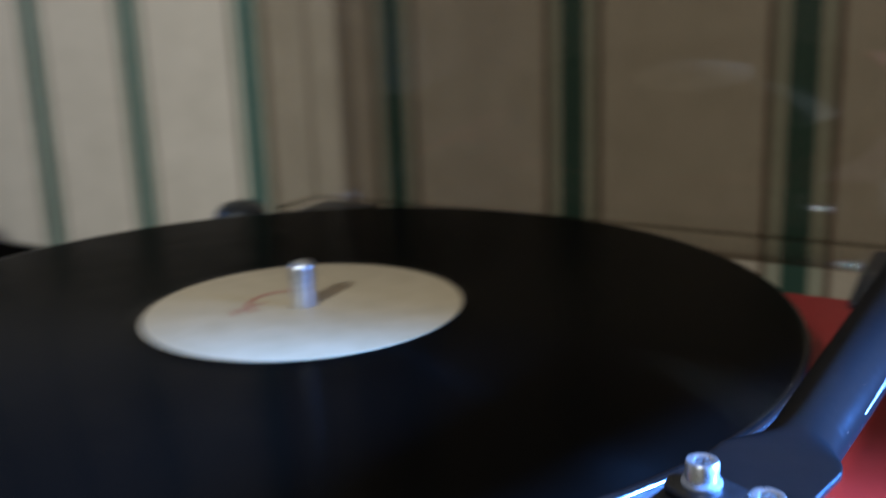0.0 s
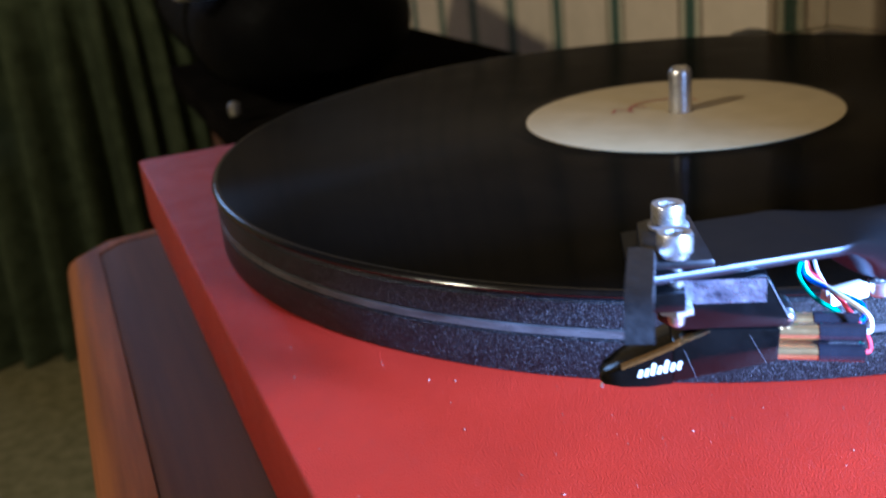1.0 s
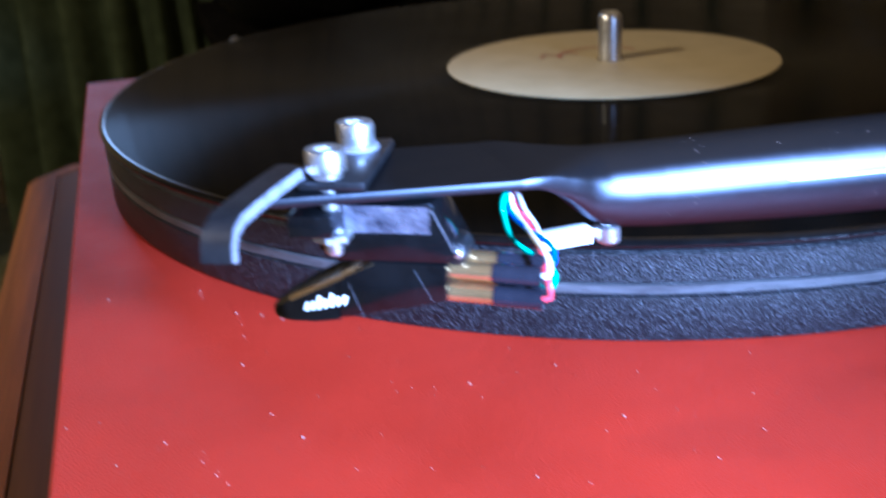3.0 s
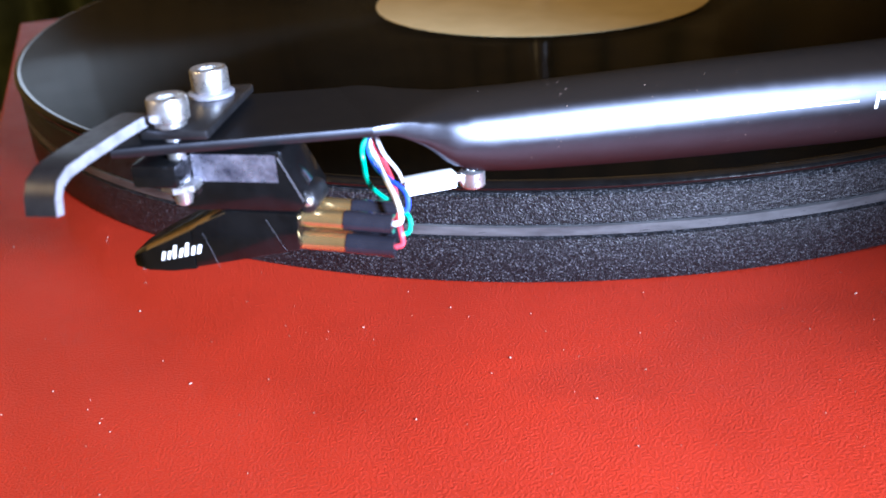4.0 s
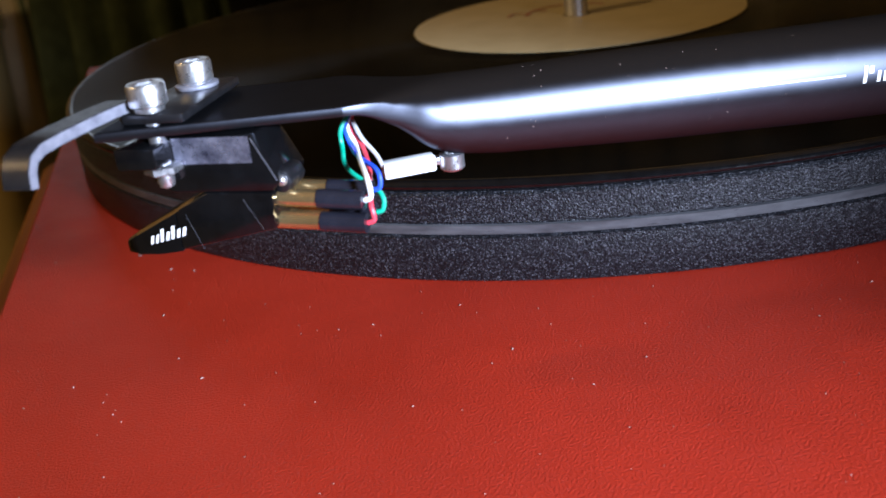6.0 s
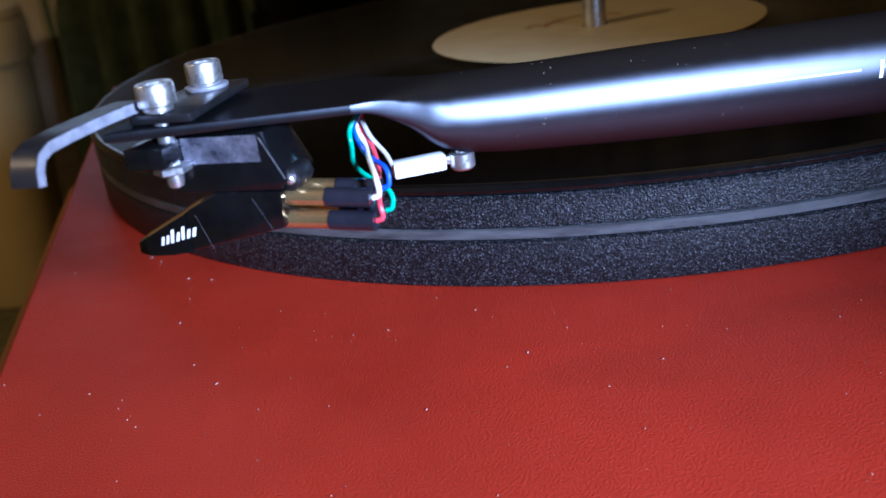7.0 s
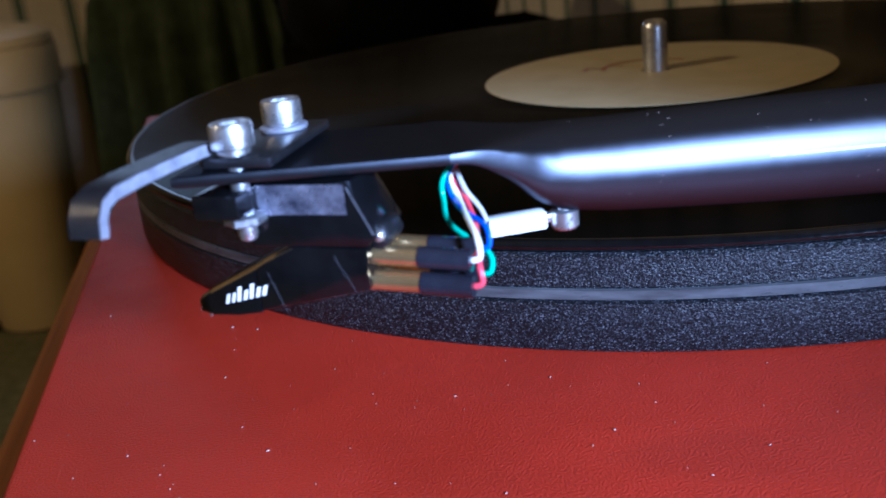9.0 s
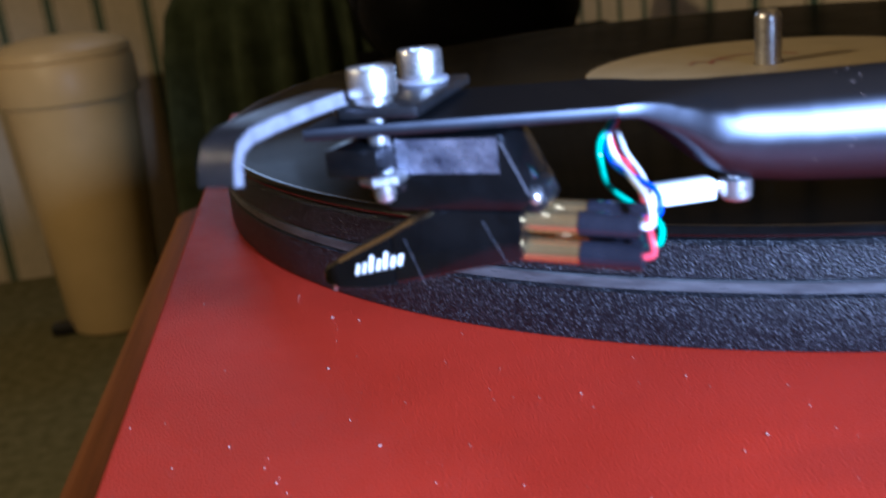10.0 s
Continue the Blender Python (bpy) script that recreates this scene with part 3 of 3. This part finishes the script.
for w in (0.0022, -0.0012):
    for z in (0.0378, 0.0350):
        a, b, c = hs(-0.0120, w, z), hs(-0.0180, w, z - 0.0003), hs(-0.0232, w, z - 0.0006)
        d = (b - a).normalized()
        part("pin", tube([a, a + d * 0.001, a + d * 0.0011, b], 0.00108, 14), GOLD, cart, "gold-plated terminal pin")
        part("sleeve", tube([b - d * 0.0004, b, b + (c - b) * 0.3, b + (c - b) * 0.7, c], 0.00118, 14), SMOKE_PLASTIC, cart, "dark shrink sleeve on the plug")
        pins.append(c)
top = Vector((-0.0972, -0.1698, 0.0428 + Z0))
for c, mat, o, nm in ((pins[0], W_WHITE, 0.0000, "white signal wire"), (pins[1], W_RED, 0.0012, "red signal wire"), (pins[2], W_BLUE, -0.0010, "blue signal wire"), (pins[3], W_GREEN, -0.0028, "green signal wire")):
    pts = [c, c + Vector((0.0008, -0.0002, 0.0004)), c + Vector((0.0008, 0.0006, 0.0022)), (c + top) / 2 + Vector((0.0006 + o * 0.8, 0.0005, 0.0002)), top + Vector((0.0006 + o * 0.6, 0, -0.0022)), top + Vector((o * 0.3, 0.0004, 0)), top + Vector((0.0012, 0.0008, 0.0022))]
    part("wire", tube(spline(pts, 6), 0.00031, 8), mat, cart, nm)
part("wire", tube(spline([top + Vector((0.0006, -0.0004, 0.001)), top + Vector((0.0014, -0.0004, -0.0014)), top + Vector((0.0030, -0.0002, -0.0040)), Vector((-0.0934, -0.1696, 0.0365 + Z0))], 6), 0.00028, 8), W_GREY, arm, "thin grey earth wire")

# ---- open dust cover: a shallow box of smoked acrylic standing on its hinge edge
LX0, LX1, LY0, LY1, LZ0, LZ1, TH = 0.1635, 0.2050, -0.235, 0.1595, 0.0042, 0.300, 0.003
lid = part("dust_cover", box(up(LX1 - TH, LY0, LZ0), up(LX1, LY1, LZ1), 0.0008), ACRYLIC, tt, "open smoked acrylic dust cover")
for nm, lo, hi in (("cover_side", (LX0, LY1 - TH, LZ0), (LX1 - TH - 0.0002, LY1, LZ1)), ("cover_side", (LX0, LY0, LZ0), (LX1 - TH - 0.0002, LY0 + TH, LZ1)), ("cover_rim", (LX0, LY0 + TH + 0.0002, LZ0), (LX1 - TH - 0.0002, LY1 - TH - 0.0002, LZ0 + TH)), ("cover_rim", (LX0, LY0 + TH + 0.0002, LZ1 - TH), (LX1 - TH - 0.0002, LY1 - TH - 0.0002, LZ1))):
    part(nm, box(up(*lo), up(*hi), 0.0006), ACRYLIC, lid)
for y in (0.105, -0.17):
    part("hinge", prism([(XR - 0.012, 0.0), (XR - 0.012, 0.003), (XR + 0.010, 0.0075), (LX0 + 0.020, 0.0085), (LX0 + 0.024, 0.0075), (LX0 + 0.022, 0.0002), (XR + 0.006, -0.012), (XR + 0.0004, -0.014), (XR + 0.0004, 0.0)], y, y + 0.030, lambda a, b, c: Vector((a, c, b + Z0)), 0.0006), BLACKP, tt, "black plastic lid hinge")

# ---- plug block behind the turntable
pb = thing("power_adapter", "small black plastic power adapter standing behind the turntable", "adapter", (0.190, 0.205, TOP))
part("body", lathe([(0.013, 0.0), (0.016, 0.002), (0.016, 0.038), (0.0150, 0.0455), (0.011, 0.0500), (0.004, 0.0518)], 40), BLACKP, pb)

# ---- black rounded bag on the cabinet
bag = thing("bag", "rounded black leather bag with chrome fittings", "bag", (0.004, 0.490, TOP))
BAG_H = 0.0590


def bag_ring(y, s):
    """An oval round the bag at y; it grows towards the far end."""
    grow = 1.0 + 0.40 * max(0.0, y - 0.04) / 0.20
    ring = []
    for i in range(64):
        a = 2 * math.pi * i / 64
        ca, sa = math.cos(a), math.sin(a)
        r = 1 / (abs(ca) ** 2.1 + abs(sa) ** 2.1) ** (1 / 2.1)
        ring.append(Vector((0.086 * s * r * ca, y, BAG_H * grow * (1 + r * sa * (s if sa > 0 else min(1, s + 0.04))) + 0.0005)))
    return ring


rings = []
for k in range(41):
    y = -0.055 + 0.300 * k / 40
    t = min(1.0, (k + 0.4) / 13)
    s = 0.30 + 0.70 * (1 - (1 - t) ** 2.2) ** 0.5 if k < 40 else 0.8
    rings.append(bag_ring(y, s))
part("body", loft(rings), LEATHER, bag)
for y in (0.050, 0.232):
    ring = bag_ring(y, 1.0)
    part("piping", tube(ring + [ring[0]], 0.0022, 8), LEATHER, bag, "raised black leather piping")
part("clasp", box((-0.100, -0.030, 0.088), (-0.070, 0.000, 0.102), 0.004), STEEL, bag, "chrome clasp")
part("stud", lathe([(0.004, 0.006), (0.0045, 0.008), (0.0045, 0.014), (0.002, 0.016)], 20, -0.074, -0.040), STEEL, bag, "chrome stud")

# ---- cloth-covered table at the far end
tbl = thing("side_table", "side table under a dark green floor-length tablecloth", "table", (-0.075, 1.98, FLOOR))
HX, HY = 0.295, 0.26
rings = []
TOPH = 0.700
n = 960
for k, (z, flare, amp) in enumerate([(TOPH, -0.012, 0.0), (TOPH - 0.003, -0.002, 0.0), (TOPH - 0.012, 0.002, 0.001), (TOPH - 0.04, 0.008, 0.014), (TOPH - 0.12, 0.014, 0.026), (TOPH - 0.30, 0.022, 0.034), (TOPH - 0.45, 0.030, 0.037), (TOPH - 0.60, 0.036, 0.039), (0.004, 0.040, 0.040)]):
    ring = []
    for i in range(n):
        a = 2 * math.pi * i / n
        ca, sa = math.cos(a), math.sin(a)
        r = 1 / (abs(ca / HX) ** 14 + abs(sa / HY) ** 14) ** (1 / 14)
        w = math.sin(a * 33 + 1.8 * math.sin(a * 5) + 0.6) + 0.45 * math.sin(a * 19 + 2.0 * math.sin(3 * a))
        f = math.copysign(min(1.2, abs(w)) ** 0.7, w)
        d = flare + amp * f
        ring.append((ca * (r + d), sa * (r + d), z))
    rings.append(ring)
bm = loft(rings, caps=False)
bm.faces.new([v for v in bm.verts if v.co.z > TOPH - 0.0001])
part("tablecloth", bm, CLOTH, tbl, "dark green tablecloth hanging in folds")
part("tabletop", box((-HX + 0.02, -HY + 0.02, TOPH - 0.03), (HX - 0.02, HY - 0.02, TOPH - 0.004), 0.003), WOOD, tbl)
for x in (-HX + 0.06, HX - 0.06):
    for y in (-HY + 0.06, HY - 0.06):
        part("leg", lathe([(0.018, 0.0), (0.022, TOPH - 0.032)], 20, x, y), WOOD, tbl)

# ---- cream bin on the carpet
bn = thing("pedal_bin", "cream enamelled tapered pedal bin on the carpet", "bin", (-0.628, 1.93, FLOOR))
part("body", lathe([(0.098, 0.004), (0.103, 0.010), (0.132, 0.500), (0.132, 0.506)], 64), CREAM, bn)
part("collar", lathe([(0.1325, 0.5065), (0.142, 0.509), (0.143, 0.514), (0.143, 0.585), (0.139, 0.592)], 64), CREAM, bn)
part("lid", lathe([(0.138, 0.5925), (0.141, 0.596), (0.136, 0.612), (0.110, 0.628), (0.060, 0.637), (0.010, 0.639)], 64), CREAM, bn, "domed cream bin lid")
part("pedal", box((-0.135, -0.060, 0.004), (-0.075, -0.020, 0.026), 0.004), BLACKP, bn, "black plastic pedal")

# ---- dust on the plinth and arm
rng = random.Random(5)
bm = bmesh.new()
for k in range(700):
    x, y = rng.uniform(XL + 0.002, XR - 0.002), rng.uniform(-0.24, 0.0)
    if math.hypot(x, y) < R + 0.003:
        continue
    s = rng.choice((0.00004, 0.00005, 0.00007, 0.00009, 0.00012))
    a = rng.uniform(0, math.pi)
    l = rng.choice((1, 1, 1.6, 3.2))
    dx, dy = math.cos(a) * s * l, math.sin(a) * s * l
    vs = [bm.verts.new((x + p * dx - q * dy * 0.6, y + p * dy + q * dx * 0.6 / l, 0.00015 + h)) for p, q, h in ((-1, 0, 0), (0, -1, 0), (1, 0, 0), (0, 1, 0), (0.1, 0.1, 0.00016))]
    for i in range(4):
        bm.faces.new((vs[i], vs[(i + 1) % 4], vs[4]))
    bm.faces.new(vs[3::-1])
tagged(new("dust_specks", finish("dust_specks", bm, DUST, False)), "pale dust specks lying on the red plinth", "dust", kind="stuff")
bm = bmesh.new()
for k in range(60):
    x, dg = rng.uniform(-0.085, 0.0), rng.uniform(-30, 85)
    c = arm_skin(x, dg, 0.00005) - Vector((0, 0, Z0))
    r = rng.choice((0.00004, 0.00006, 0.00009))
    vs = [bm.verts.new(c + Vector(q) * r) for q in ((-1, 0, 0), (0, -0.6, -0.6), (1, 0, 0.2), (0, -0.5, 0.8), (0, 0.6, 0))]
    for i in range(4):
        bm.faces.new((vs[i], vs[(i + 1) % 4], vs[4]))
tagged(new("dust_specks", finish("dust_specks", bm, DUST, False)), "pale dust specks clinging to the black tonearm", "dust", kind="stuff")
